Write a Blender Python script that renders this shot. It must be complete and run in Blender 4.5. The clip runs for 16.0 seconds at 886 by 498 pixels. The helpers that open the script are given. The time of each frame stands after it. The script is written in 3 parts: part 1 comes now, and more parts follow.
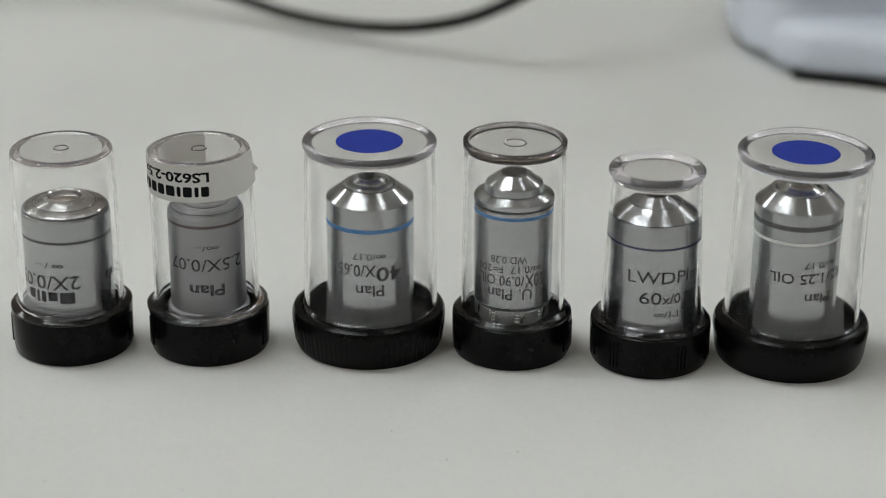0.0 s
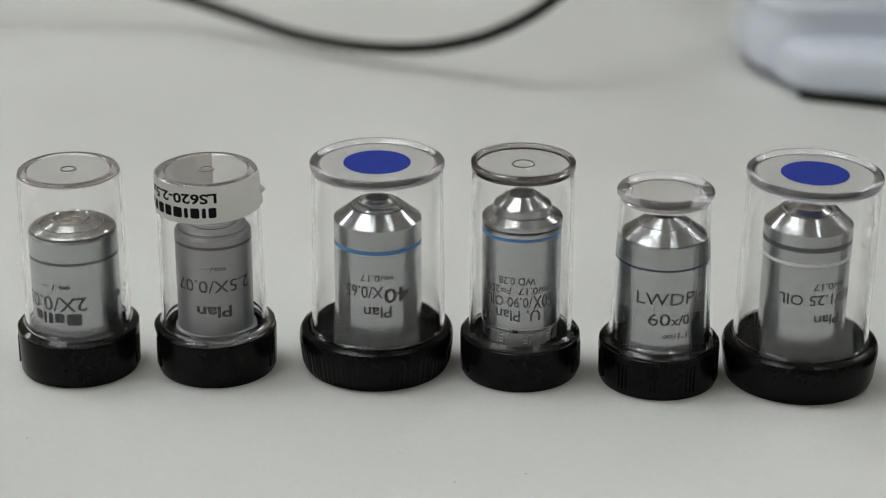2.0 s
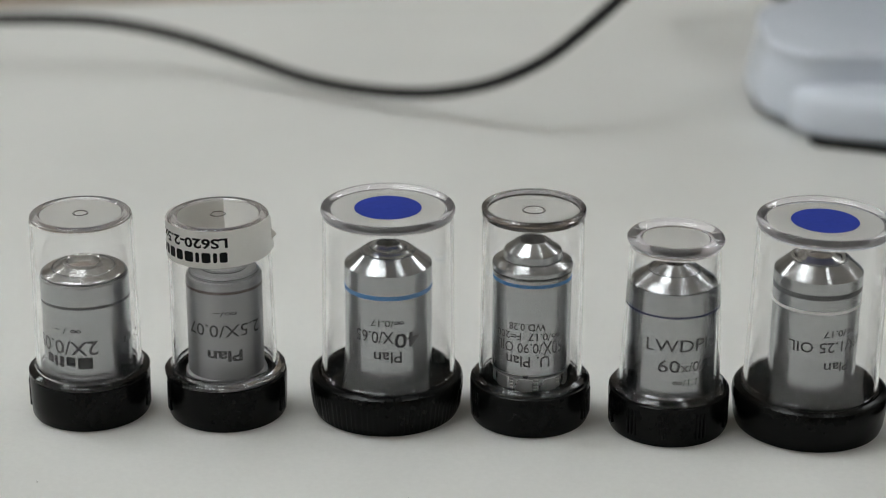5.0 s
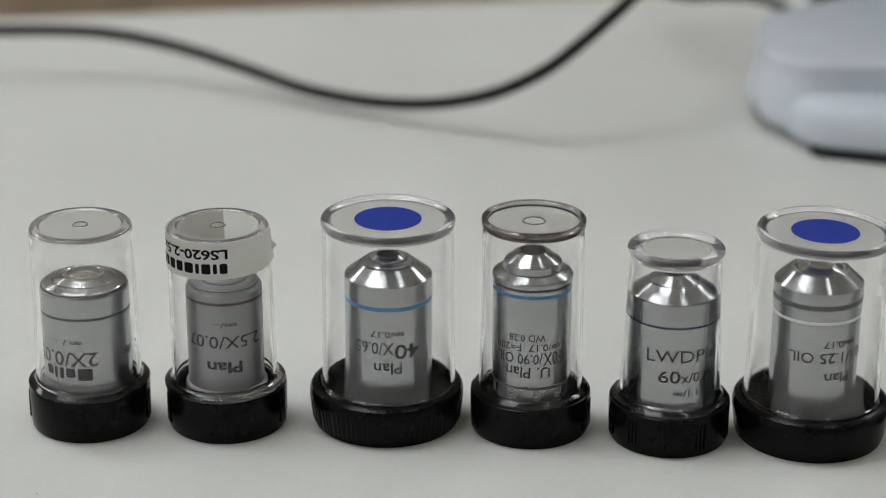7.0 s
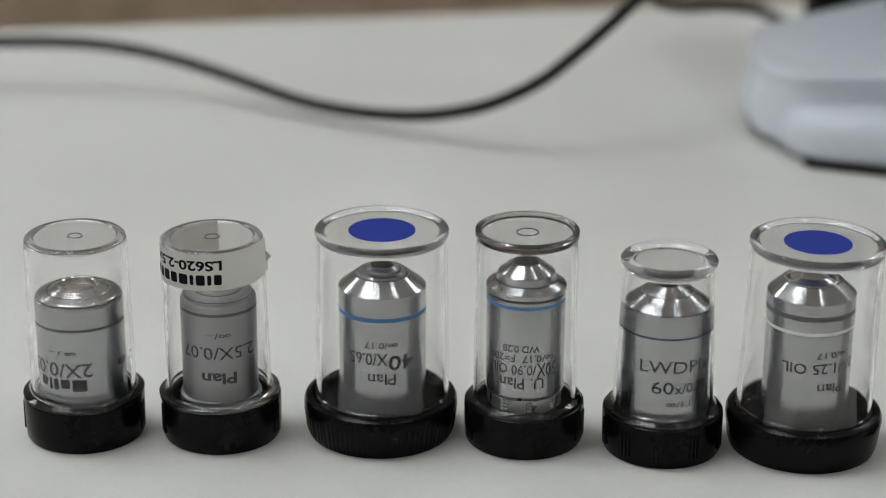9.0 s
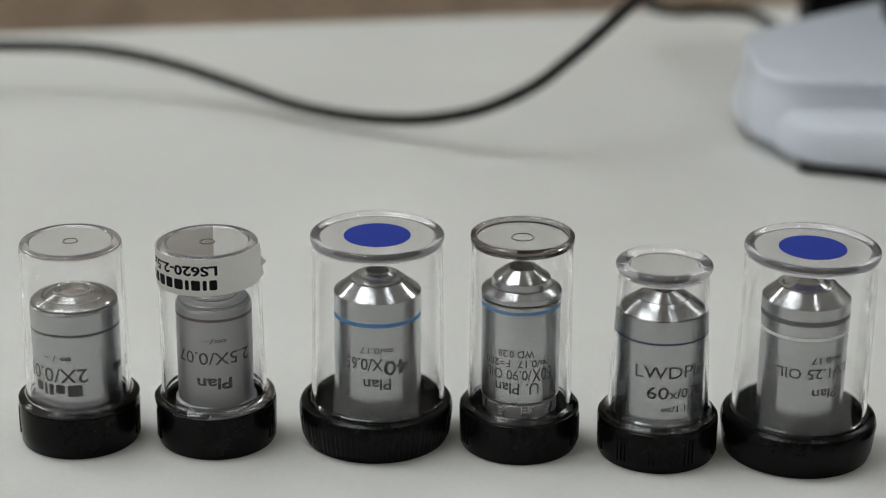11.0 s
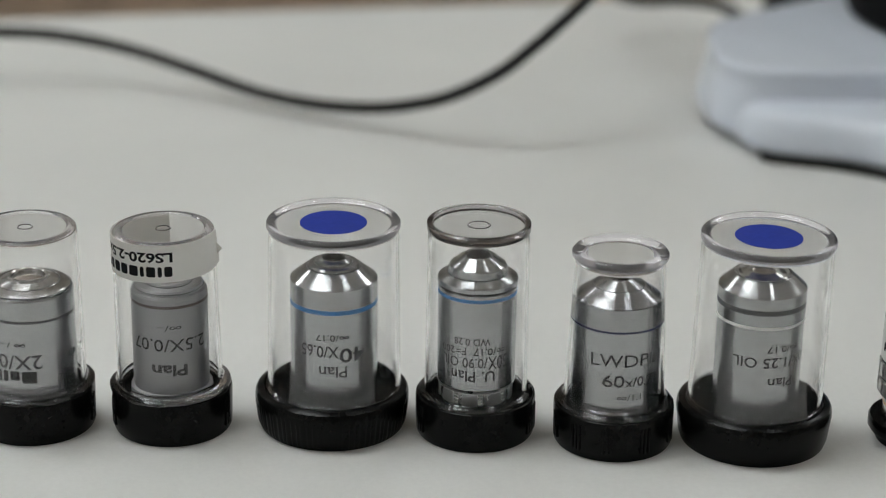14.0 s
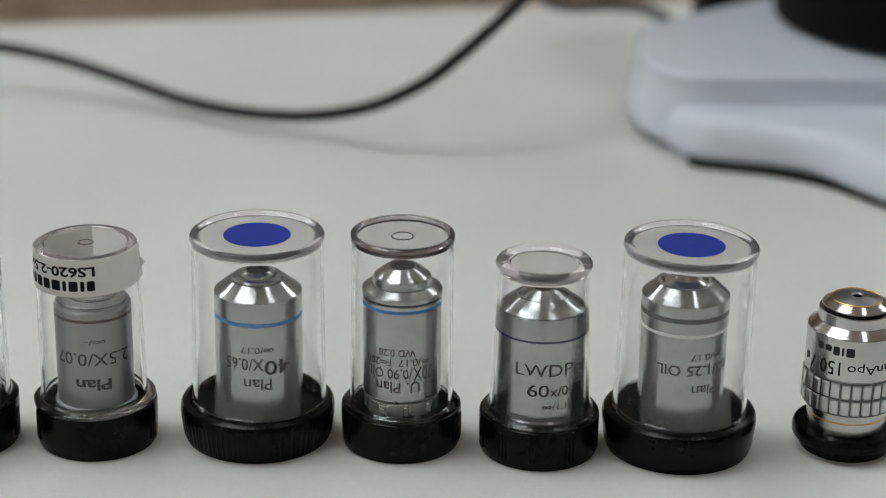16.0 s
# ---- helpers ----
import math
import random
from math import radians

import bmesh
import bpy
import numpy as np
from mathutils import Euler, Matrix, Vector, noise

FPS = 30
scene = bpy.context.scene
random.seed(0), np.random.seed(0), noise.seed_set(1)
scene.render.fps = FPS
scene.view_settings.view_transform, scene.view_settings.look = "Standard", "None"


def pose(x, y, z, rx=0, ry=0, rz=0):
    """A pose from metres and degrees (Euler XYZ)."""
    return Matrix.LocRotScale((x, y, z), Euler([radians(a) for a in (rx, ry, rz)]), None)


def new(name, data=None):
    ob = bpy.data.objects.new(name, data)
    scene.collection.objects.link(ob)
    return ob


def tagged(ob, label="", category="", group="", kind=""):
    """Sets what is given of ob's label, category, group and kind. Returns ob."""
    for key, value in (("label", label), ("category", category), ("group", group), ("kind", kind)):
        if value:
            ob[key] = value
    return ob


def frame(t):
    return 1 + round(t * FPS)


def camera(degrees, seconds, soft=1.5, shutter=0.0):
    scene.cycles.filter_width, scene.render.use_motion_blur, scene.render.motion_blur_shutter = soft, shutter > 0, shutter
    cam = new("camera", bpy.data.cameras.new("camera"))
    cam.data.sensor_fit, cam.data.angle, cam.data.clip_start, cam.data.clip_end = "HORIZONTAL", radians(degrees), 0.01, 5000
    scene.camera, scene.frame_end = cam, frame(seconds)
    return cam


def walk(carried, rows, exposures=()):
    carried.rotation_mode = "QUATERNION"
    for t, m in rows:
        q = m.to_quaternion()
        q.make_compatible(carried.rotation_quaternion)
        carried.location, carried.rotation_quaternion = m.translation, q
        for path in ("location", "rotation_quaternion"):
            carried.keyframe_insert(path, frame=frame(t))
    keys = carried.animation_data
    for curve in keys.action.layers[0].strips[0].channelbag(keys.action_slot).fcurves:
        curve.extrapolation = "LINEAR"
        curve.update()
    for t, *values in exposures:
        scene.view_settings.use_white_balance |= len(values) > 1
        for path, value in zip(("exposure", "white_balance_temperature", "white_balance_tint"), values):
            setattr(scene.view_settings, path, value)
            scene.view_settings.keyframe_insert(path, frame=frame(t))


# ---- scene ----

# camera and its walk
cam = camera(24.0, 16.0, 0.8)
cam.data.dof.use_dof = True
cam.data.dof.focus_distance = 0.564
cam.data.dof.aperture_fstop = 7.8
ROWS = [
    (0, 0.0, -0.0, 0.25508, -0.0, -23.282, -0.295),
    (0.5, -0.00075, 0.00052, 0.25569, 0.03, -23.203, -0.585),
    (1, 7e-05, 0.0015, 0.25479, 0.21, -23.242, -0.378),
    (1.5, 0.00035, 0.00128, 0.25479, 0.097, -22.919, -0.349),
    (2, -0.00073, 0.00156, 0.25482, 0.127, -22.738, -0.227),
    (2.5, -6e-05, 0.00176, 0.2546, 0.296, -22.623, -0.194),
    (3, 0.00051, 0.00056, 0.25539, 0.666, -22.293, -0.542),
    (3.5, 0.00031, 0.00161, 0.25534, 0.728, -22.334, -0.631),
    (4, -7e-05, 0.00085, 0.25635, 0.662, -22.135, -0.522),
    (6.5, 0.00055, 0.00081, 0.25619, 0.57, -21.214, -0.261),
    (7, 0.00042, 0.00121, 0.25617, 0.58, -21.299, -0.261),
    (7.5, 0.00024, 0.00126, 0.25684, 0.563, -21.287, -0.323),
    (8, 0.0008, 2e-05, 0.25728, 0.618, -21.152, -0.344),
    (8.5, 0.0017, -8e-05, 0.25661, 0.604, -21.097, -0.291),
    (9, 0.00095, -0.00014, 0.25682, 0.467, -21.001, -0.294),
    (9.5, 0.00193, 0.00026, 0.25611, 0.562, -20.97, -0.276),
    (12, -0.00087, -0.0006, 0.25846, -0.03, -20.915, -0.614),
    (12.5, -0.00013, -0.00024, 0.25788, 0.249, -20.922, -0.984),
    (13, 0.00176, -0.00026, 0.25664, 0.341, -20.912, -0.896),
    (13.5, 0.00147, -0.00054, 0.25674, -0.027, -21.023, -0.918),
    (14, 0.00532, 0.00032, 0.25667, -0.28, -21.192, -0.821),
    (14.5, 0.01128, 0.0016, 0.2581, -1.54, -21.084, -0.619),
    (15, 0.01105, 0.00183, 0.25833, -1.622, -21.605, -0.645),
    (15.5, 0.01019, 0.0016, 0.25919, -1.796, -21.464, -0.82),
    (16, 0.01084, 0.00115, 0.25973, -1.895, -21.184, -0.876),
]
walk(cam, [(t, pose(x, y, z, 90 + pitch, roll, yaw)) for t, x, y, z, yaw, pitch, roll in ROWS],
     exposures=[(0.0, 0.0), (16.0, 0.0)])

# world: faint indoor grey; the ceiling panels give the light
world = bpy.data.worlds.new("world")
scene.world = world
world.use_nodes = True
world.node_tree.nodes["Background"].inputs[0].default_value = (0.85, 0.92, 1.0, 1)
world.node_tree.nodes["Background"].inputs[1].default_value = 0.05
PANEL_STRENGTH = 7.2

MM = 0.001


# ---- materials ----
def material(name, color, rough=0.5, metal=0.0, grain=0.0, grain_scale=400.0, stain=0.0, stain_scale=12.0,
             bump=0.0, bump_scale=900.0, transmission=0.0, ior=1.45, stretch=(1, 1, 1), rough_var=0.0, aniso=0.0, coat=0.0, spec=0.5, relief=0.0, relief_scale=10.0):
    m = bpy.data.materials.new(name)
    m.use_nodes = True
    nt = m.node_tree
    b = nt.nodes["Principled BSDF"]
    b.inputs["Base Color"].default_value = (*color, 1)
    b.inputs["Roughness"].default_value = rough
    b.inputs["Metallic"].default_value = metal
    b.inputs["IOR"].default_value = ior
    b.inputs["Specular IOR Level"].default_value = spec
    b.inputs["Transmission Weight"].default_value = transmission
    b.inputs["Anisotropic"].default_value = aniso
    b.inputs["Coat Weight"].default_value = coat
    tc = nt.nodes.new("ShaderNodeTexCoord")
    mp = nt.nodes.new("ShaderNodeMapping")
    mp.inputs["Scale"].default_value = stretch
    nt.links.new(tc.outputs["Object"], mp.inputs[0])

    def noise_node(scale, detail):
        n = nt.nodes.new("ShaderNodeTexNoise")
        n.inputs["Scale"].default_value = scale
        n.inputs["Detail"].default_value = detail
        nt.links.new(mp.outputs[0], n.inputs["Vector"])
        return n
    if grain or stain:
        last = None
        for amount, scale, detail in ((grain, grain_scale, 3), (stain, stain_scale, 5)):
            if not amount:
                continue
            n = noise_node(scale, detail)
            r = nt.nodes.new("ShaderNodeMapRange")
            r.inputs["From Min"].default_value, r.inputs["From Max"].default_value = 0.3, 0.7
            r.inputs["To Min"].default_value, r.inputs["To Max"].default_value = 1 - amount, 1 + amount
            nt.links.new(n.outputs["Fac"], r.inputs["Value"])
            v = nt.nodes.new("ShaderNodeVectorMath")
            v.operation = "SCALE"
            if last is None:
                v.inputs[0].default_value = color
            else:
                nt.links.new(last, v.inputs[0])
            nt.links.new(r.outputs[0], v.inputs["Scale"])
            last = v.outputs[0]
        nt.links.new(last, b.inputs["Base Color"])
    if aniso:
        tg = nt.nodes.new("ShaderNodeTangent")
        tg.direction_type, tg.axis = "RADIAL", "Z"
        nt.links.new(tg.outputs[0], b.inputs["Tangent"])
        b.inputs["Anisotropic Rotation"].default_value = 0.25
    if rough_var:
        n = noise_node(stain_scale * 3, 4)
        r = nt.nodes.new("ShaderNodeMapRange")
        r.inputs["To Min"].default_value, r.inputs["To Max"].default_value = max(0.0, rough - rough_var), rough + rough_var
        nt.links.new(n.outputs["Fac"], r.inputs["Value"])
        nt.links.new(r.outputs[0], b.inputs["Roughness"])
    if bump:
        n = noise_node(bump_scale, 3)
        k = nt.nodes.new("ShaderNodeBump")
        k.inputs["Strength"].default_value = bump
        k.inputs["Distance"].default_value = 0.0002
        nt.links.new(n.outputs["Fac"], k.inputs["Height"])
        if relief:
            w = noise_node(relief_scale, 2)
            k2 = nt.nodes.new("ShaderNodeBump")
            k2.inputs["Strength"].default_value = 1.0
            k2.inputs["Distance"].default_value = relief
            nt.links.new(w.outputs["Fac"], k2.inputs["Height"])
            nt.links.new(k2.outputs[0], k.inputs["Normal"])
        nt.links.new(k.outputs[0], b.inputs["Normal"])
    return m


M_TABLE = material("white_laminate", (0.76, 0.76, 0.74), 0.45, grain=0.02, grain_scale=700, stain=0.05, stain_scale=7, bump=0.08, bump_scale=1200, relief=0.006, relief_scale=7)
M_METAL = material("satin_chrome", (0.42, 0.43, 0.44), 0.2, 1.0, aniso=0.88, grain=0.02, grain_scale=500, stain=0.04, stain_scale=40, stretch=(1, 1, 6), rough_var=0.04)
M_METAL_DULL = material("dull_nickel", (0.33, 0.33, 0.34), 0.42, 1.0, aniso=0.5, grain=0.03, grain_scale=500, stain=0.04, stain_scale=40, stretch=(1, 1, 6), rough_var=0.04)
M_BLOCK = material("bright_milled_metal", (0.62, 0.62, 0.62), 0.28, 1.0, grain=0.03, grain_scale=500, stain=0.04, stain_scale=60, rough_var=0.04)
# darkened metal, paints the shade between the grip blocks
M_GRIP_SHADE = material("grip_gap_shade", (0.16, 0.16, 0.16), 0.4, 1.0, grain=0.05, grain_scale=500, stain=0.05, stain_scale=60)
M_CHROME = material("polished_chrome", (0.58, 0.58, 0.58), 0.2, 1.0, aniso=0.7, stain=0.04, stain_scale=200, rough_var=0.05)
M_BLACK = material("black_plastic", (0.0035, 0.0038, 0.0036), 0.24, grain=0.2, grain_scale=500, stain=0.2, stain_scale=60, rough_var=0.025, spec=0.15)
M_INNER = material("dark_glossy_plastic", (0.006, 0.007, 0.007), 0.14, grain=0.15, grain_scale=500, stain=0.2, stain_scale=60, rough_var=0.05, spec=0.3)
# black of the lettering, also used to paint shade into narrow gaps
M_INK = material("black_ink_and_gap_shade", (0.008, 0.008, 0.009), 0.5, grain=0.2, grain_scale=900, spec=0.12)
M_INK_GREY = material("grey_ink", (0.032, 0.032, 0.034), 0.5, grain=0.2, grain_scale=900, spec=0.15)
M_BLUE_BAND = material("blue_enamel", (0.022, 0.17, 0.42), 0.35, grain=0.1, grain_scale=600)
M_NAVY_BAND = material("navy_enamel", (0.015, 0.02, 0.075), 0.35, grain=0.1, grain_scale=600)
# dark grey: enamel lines, and the painted shade of turned nose lines
M_GREY_BAND = material("grey_enamel_and_line_shade", (0.045, 0.047, 0.05), 0.4, grain=0.1, grain_scale=600)
M_BROWN_BAND = material("brown_enamel", (0.075, 0.05, 0.045), 0.4, grain=0.1, grain_scale=600)
M_WHITE_BAND = material("white_enamel", (0.8, 0.79, 0.76), 0.4, grain=0.04, grain_scale=600)
M_GOLD = material("brass_line", (0.62, 0.42, 0.17), 0.35, 1.0, grain=0.1, grain_scale=600)
M_LENS = material("coated_lens", (0.005, 0.004, 0.004), 0.2, 0.0, stain=0.2, stain_scale=200, spec=0.05)
M_LENS_PALE = material("pale_front_lens", (0.2, 0.17, 0.15), 0.08, 0.0, stain=0.1, stain_scale=200, coat=1.0)
M_CLEAR = material("clear_acrylic", (0.86, 0.85, 0.88), 0.03, transmission=1.0, ior=1.45)
M_RIM = material("moulded_clear_acrylic", (0.93, 0.91, 0.945), 0.13, transmission=0.86, ior=1.41)
M_SMOKY = material("smoky_clear_acrylic", (0.5, 0.485, 0.5), 0.06, transmission=1.0, ior=1.47)
M_WALL_CLEAR = material("thin_clear_plastic", (0.985, 0.985, 0.985), 0.0, transmission=1.0, ior=1.47)
M_STICKER = material("blue_sticker", (0.027, 0.05, 0.33), 0.6, spec=0.15, grain=0.06, grain_scale=700, stain=0.06, stain_scale=120)
M_PAPER = material("white_label_tape", (0.74, 0.73, 0.71), 0.45, grain=0.02, grain_scale=700, stain=0.04, stain_scale=150)
nt = M_PAPER.node_tree
n_mix, n_tr = nt.nodes.new("ShaderNodeMixShader"), nt.nodes.new("ShaderNodeBsdfTranslucent")
n_mix.inputs[0].default_value = 0.65
n_tr.inputs[0].default_value = (0.95, 0.94, 0.91, 1)
nt.links.new(nt.nodes["Principled BSDF"].outputs[0], n_mix.inputs[1])
nt.links.new(n_tr.outputs[0], n_mix.inputs[2])
nt.links.new(n_mix.outputs[0], nt.nodes["Material Output"].inputs[0])
M_SCOPE = material("pale_blue_paint", (0.71, 0.76, 0.85), 0.22, grain=0.03, grain_scale=500, stain=0.03, stain_scale=25, bump=0.1, bump_scale=900)
M_RUBBER = material("black_rubber", (0.008, 0.008, 0.008), 0.55, grain=0.2, grain_scale=400, bump=0.1, bump_scale=900, spec=0.3)
M_HOUSING = material("matt_black_paint", (0.003, 0.003, 0.003), 0.6, grain=0.2, grain_scale=400, spec=0.12)
M_WALL = material("wall_paint", (0.74, 0.72, 0.69), 0.8, grain=0.02, grain_scale=60, stain=0.05, stain_scale=1.5)
M_CEIL = material("ceiling_paint", (0.75, 0.75, 0.73), 0.9, grain=0.02, grain_scale=80, stain=0.03, stain_scale=1)
M_WOOD = material("brown_floor_wood", (0.50, 0.38, 0.28), 0.5, grain=0.18, grain_scale=30, stain=0.3, stain_scale=2.5, stretch=(6, 1, 1), bump=0.2, bump_scale=60)
M_DUST = material("dust_fleck", (0.3, 0.29, 0.27), 0.8, grain=0.1, grain_scale=900)
M_FRAME = material("light_frame", (0.7, 0.7, 0.7), 0.4, grain=0.03, grain_scale=200)
M_GLOW = bpy.data.materials.new("panel_diffuser")
M_GLOW.use_nodes = True
M_GLOW.node_tree.nodes["Principled BSDF"].inputs["Emission Color"].default_value = (0.94, 0.985, 0.985, 1)
M_GLOW.node_tree.nodes["Principled BSDF"].inputs["Emission Strength"].default_value = PANEL_STRENGTH


# ---- builders ----
def mesh_of(name, bm, mat, angle=35, facing=True):
    me = bpy.data.meshes.new(name)
    if facing:
        bmesh.ops.recalc_face_normals(bm, faces=bm.faces[:])
    bm.to_mesh(me)
    bm.free()
    me.materials.append(mat)
    me.shade_smooth()
    me.set_sharp_from_angle(angle=radians(angle))
    return me


def part(name, bm, mat, parent=None, label="", angle=35, facing=True):
    ob = new(name, mesh_of(name, bm, mat, angle, facing))
    if parent:
        ob.parent = parent
    if label:
        tagged(ob, label)
    return ob


def thing(name, x, y, z, label, category, group="", rz=0):
    ob = new(name)
    ob.empty_display_size = 0.01
    ob.matrix_basis = pose(x * MM, y * MM, z * MM, 0, 0, rz)
    return tagged(ob, label, category, group)


def lathe(profile, seg=72, closed=False, wave=None):
    """A turned body from (radius, height) pairs in mm. wave(i, angle): extra radius for ring i."""
    bm = bmesh.new()
    rings = []
    for i, (r, z) in enumerate(profile):
        if r < 1e-6:
            rings.append([bm.verts.new((0, 0, z * MM))])
        else:
            ring = []
            for k in range(seg):
                a = 2 * math.pi * k / seg
                q = (r + (wave(i, a) if wave else 0)) * MM
                ring.append(bm.verts.new((q * math.cos(a), q * math.sin(a), z * MM)))
            rings.append(ring)
    pairs = list(zip(rings, rings[1:]))
    if closed:
        pairs.append((rings[-1], rings[0]))
    for a, b in pairs:
        for k in range(seg):
            n = (k + 1) % seg
            if len(a) == 1 and len(b) == 1:
                continue
            if len(a) == 1:
                bm.faces.new((a[0], b[k], b[n]))
            elif len(b) == 1:
                bm.faces.new((a[k], b[0], a[n]))
            else:
                bm.faces.new((a[k], a[n], b[n], b[k]))
    return bm


def band(r, z0, z1, proud=0.05):
    return lathe([(r - 0.3, z0), (r + proud, z0), (r + proud, z1), (r - 0.3, z1)], closed=True)


def box(sx, sy, sz, bevel=0.0):
    """A box in mm, centred in x and y, standing on z = 0."""
    bm = bmesh.new()
    bmesh.ops.create_cube(bm, size=1)
    for v in bm.verts:
        v.co = Vector((v.co.x * sx, v.co.y * sy, (v.co.z + 0.5) * sz)) * MM
    if bevel:
        bmesh.ops.bevel(bm, geom=bm.edges[:], offset=bevel * MM, segments=2, affect="EDGES", profile=0.5)
    return bm


def arc_block(r0, r1, span, z0, z1, edge, n=6):
    """A block bent round the front of a barrel, span degrees wide, its outer edges eased by edge mm."""
    bm = bmesh.new()
    e = math.degrees(edge / r1)
    rows = []
    for k in range(n + 1):
        a = radians(-span / 2 + span * k / n)
        q = r1 - edge if k in (0, n) else r1
        ring = ((r0, z0), (r1 - edge, z0), (q, z0 + edge), (q, z1 - edge), (r1 - edge, z1), (r0, z1))
        rows.append([bm.verts.new(Vector((r * math.sin(a), -r * math.cos(a), z)) * MM) for r, z in ring])
    inner = rows[1:-1]
    for row, sign in ((inner[0], -1), (inner[-1], 1)):
        a = radians(sign * (span / 2 - e))
        for v in row:
            r = math.hypot(v.co.x, v.co.y)
            v.co.x, v.co.y = r * math.sin(a), -r * math.cos(a)
    for a, b in zip(rows, rows[1:]):
        for k in range(6):
            bm.faces.new((a[k], a[(k + 1) % 6], b[(k + 1) % 6], b[k]))
    bm.faces.new(rows[0])
    bm.faces.new(rows[-1])
    return bm


def flat_text(body, bold=0.0):
    cu = bpy.data.curves.new("writing", "FONT")
    cu.body, cu.resolution_u, cu.offset = body, 3, bold
    ob = new("writing", cu)
    me = bpy.data.meshes.new_from_object(ob.evaluated_get(bpy.context.evaluated_depsgraph_get()))
    bpy.data.objects.remove(ob)
    bpy.data.curves.remove(cu)
    bm = bmesh.new()
    bm.from_mesh(me)
    bpy.data.meshes.remove(me)
    return bm


def flat_block(w, h, ease=0.16, n=4):
    """A flat block with eased corners."""
    bm = bmesh.new()
    ring = []
    for cx, cy, a0 in ((w - ease, h - ease, 0), (ease, h - ease, 90), (ease, ease, 180), (w - ease, ease, 270)):
        for k in range(n + 1):
            a = radians(a0 + 90 * k / n)
            ring.append(bm.verts.new((cx + ease * math.cos(a) * 0.9, cy + ease * math.sin(a), 0)))
    bm.faces.new(ring)
    return bm


def wrap(bm, r, phi0, phi1, z, height, inverted=True, slant=0.0):
    """Bend flat writing round a cylinder of radius r, from azimuth phi0 to phi1 (degrees from the front, right is plus), centred on height z."""
    for _ in range(2):
        long = [e for e in bm.edges if e.calc_length() > 0.12]
        if long:
            bmesh.ops.subdivide_edges(bm, edges=long, cuts=1)
    bmesh.ops.triangulate(bm, faces=bm.faces[:])
    xs, ys = [v.co.x for v in bm.verts], [v.co.y for v in bm.verts]
    x0, x1, y0, y1 = min(xs), max(xs), min(ys), max(ys)
    for v in bm.verts:
        u, w = (v.co.x - x0) / (x1 - x0), (v.co.y - y0) / (y1 - y0) - 0.5
        if inverted:
            u, w = 1 - u, -w
        a = radians(phi0 + (phi1 - phi0) * u)
        zz = z + w * height + slant * (u - 0.5)
        v.co = Vector((r * math.sin(a), -r * math.cos(a), zz)) * MM
    return bm


def inscription(ob, body, r, phi0, phi1, z, height, inverted=True, mat=None, bold=0.006, slant=0.0):
    return part("inscription", wrap(flat_text(body, bold), r + 0.06, phi0, phi1, z, height, inverted, slant), mat or M_INK, ob, "small black printed lettering")


def name_blocks(ob, widths, r, phi0, phi1, z, height, inverted=True, mat=None, slant=0.0):
    """Plain blocks in place of a maker's name, each a part of its own."""
    gap = 0.2
    full = sum(w for w, h in widths) + gap * (len(widths) - 1)
    tall, at = max(h for w, h in widths), 0.0
    for w, h in widths:
        u0, u1 = at / full, (at + w) / full
        if inverted:
            u0, u1 = 1 - u1, 1 - u0
        zc = z + slant * ((u0 + u1) / 2 - 0.5) - (height * (1 - h / tall) / 2) * (-1 if inverted else 1)
        part("name_mark", wrap(flat_block(w, h), r + 0.06, phi0 + (phi1 - phi0) * u0, phi0 + (phi1 - phi0) * u1, zc, height * h / tall, inverted), mat or M_INK, ob, "plain black block of a maker's name")
        at += w + gap


def tube(points, r, seg=14, res=10):
    """A smooth tube in mm through the given points."""
    pts = [Vector(p) for p in points]
    pts = [pts[0] * 2 - pts[1]] + pts + [pts[-1] * 2 - pts[-2]]
    path = []
    for i in range(1, len(pts) - 2):
        p0, p1, p2, p3 = pts[i - 1:i + 3]
        for k in range(res):
            t = k / res
            path.append(0.5 * (2 * p1 + (p2 - p0) * t + (2 * p0 - 5 * p1 + 4 * p2 - p3) * t * t + (3 * p1 - p0 - 3 * p2 + p3) * t ** 3))
    path.append(pts[-2])
    bm = bmesh.new()
    rings = []
    side = None
    for i, p in enumerate(path):
        d = (path[min(i + 1, len(path) - 1)] - path[max(i - 1, 0)]).normalized()
        side = d.cross(Vector((0, 0, 1))).normalized() if side is None else (side - d * side.dot(d)).normalized()
        up = side.cross(d)
        rings.append([bm.verts.new((p + r * (math.cos(2 * math.pi * k / seg) * side + math.sin(2 * math.pi * k / seg) * up)) * MM) for k in range(seg)])
    for a, b in zip(rings, rings[1:]):
        for k in range(seg):
            bm.faces.new((a[k], a[(k + 1) % seg], b[(k + 1) % seg], b[k]))
    bm.faces.new(rings[0])
    bm.faces.new(rings[-1])
    return bm


# ---- the room ----
def slab(name, x0, x1, y0, y1, z0, z1, mat, label, category):
    bm = bmesh.new()
    bmesh.ops.create_cube(bm, size=1)
    for v in bm.verts:
        v.co = Vector((x0 + (v.co.x + 0.5) * (x1 - x0), y0 + (v.co.y + 0.5) * (y1 - y0), z0 + (v.co.z + 0.5) * (z1 - z0)))
    return tagged(part(name, bm, mat), label, category, kind="structure")


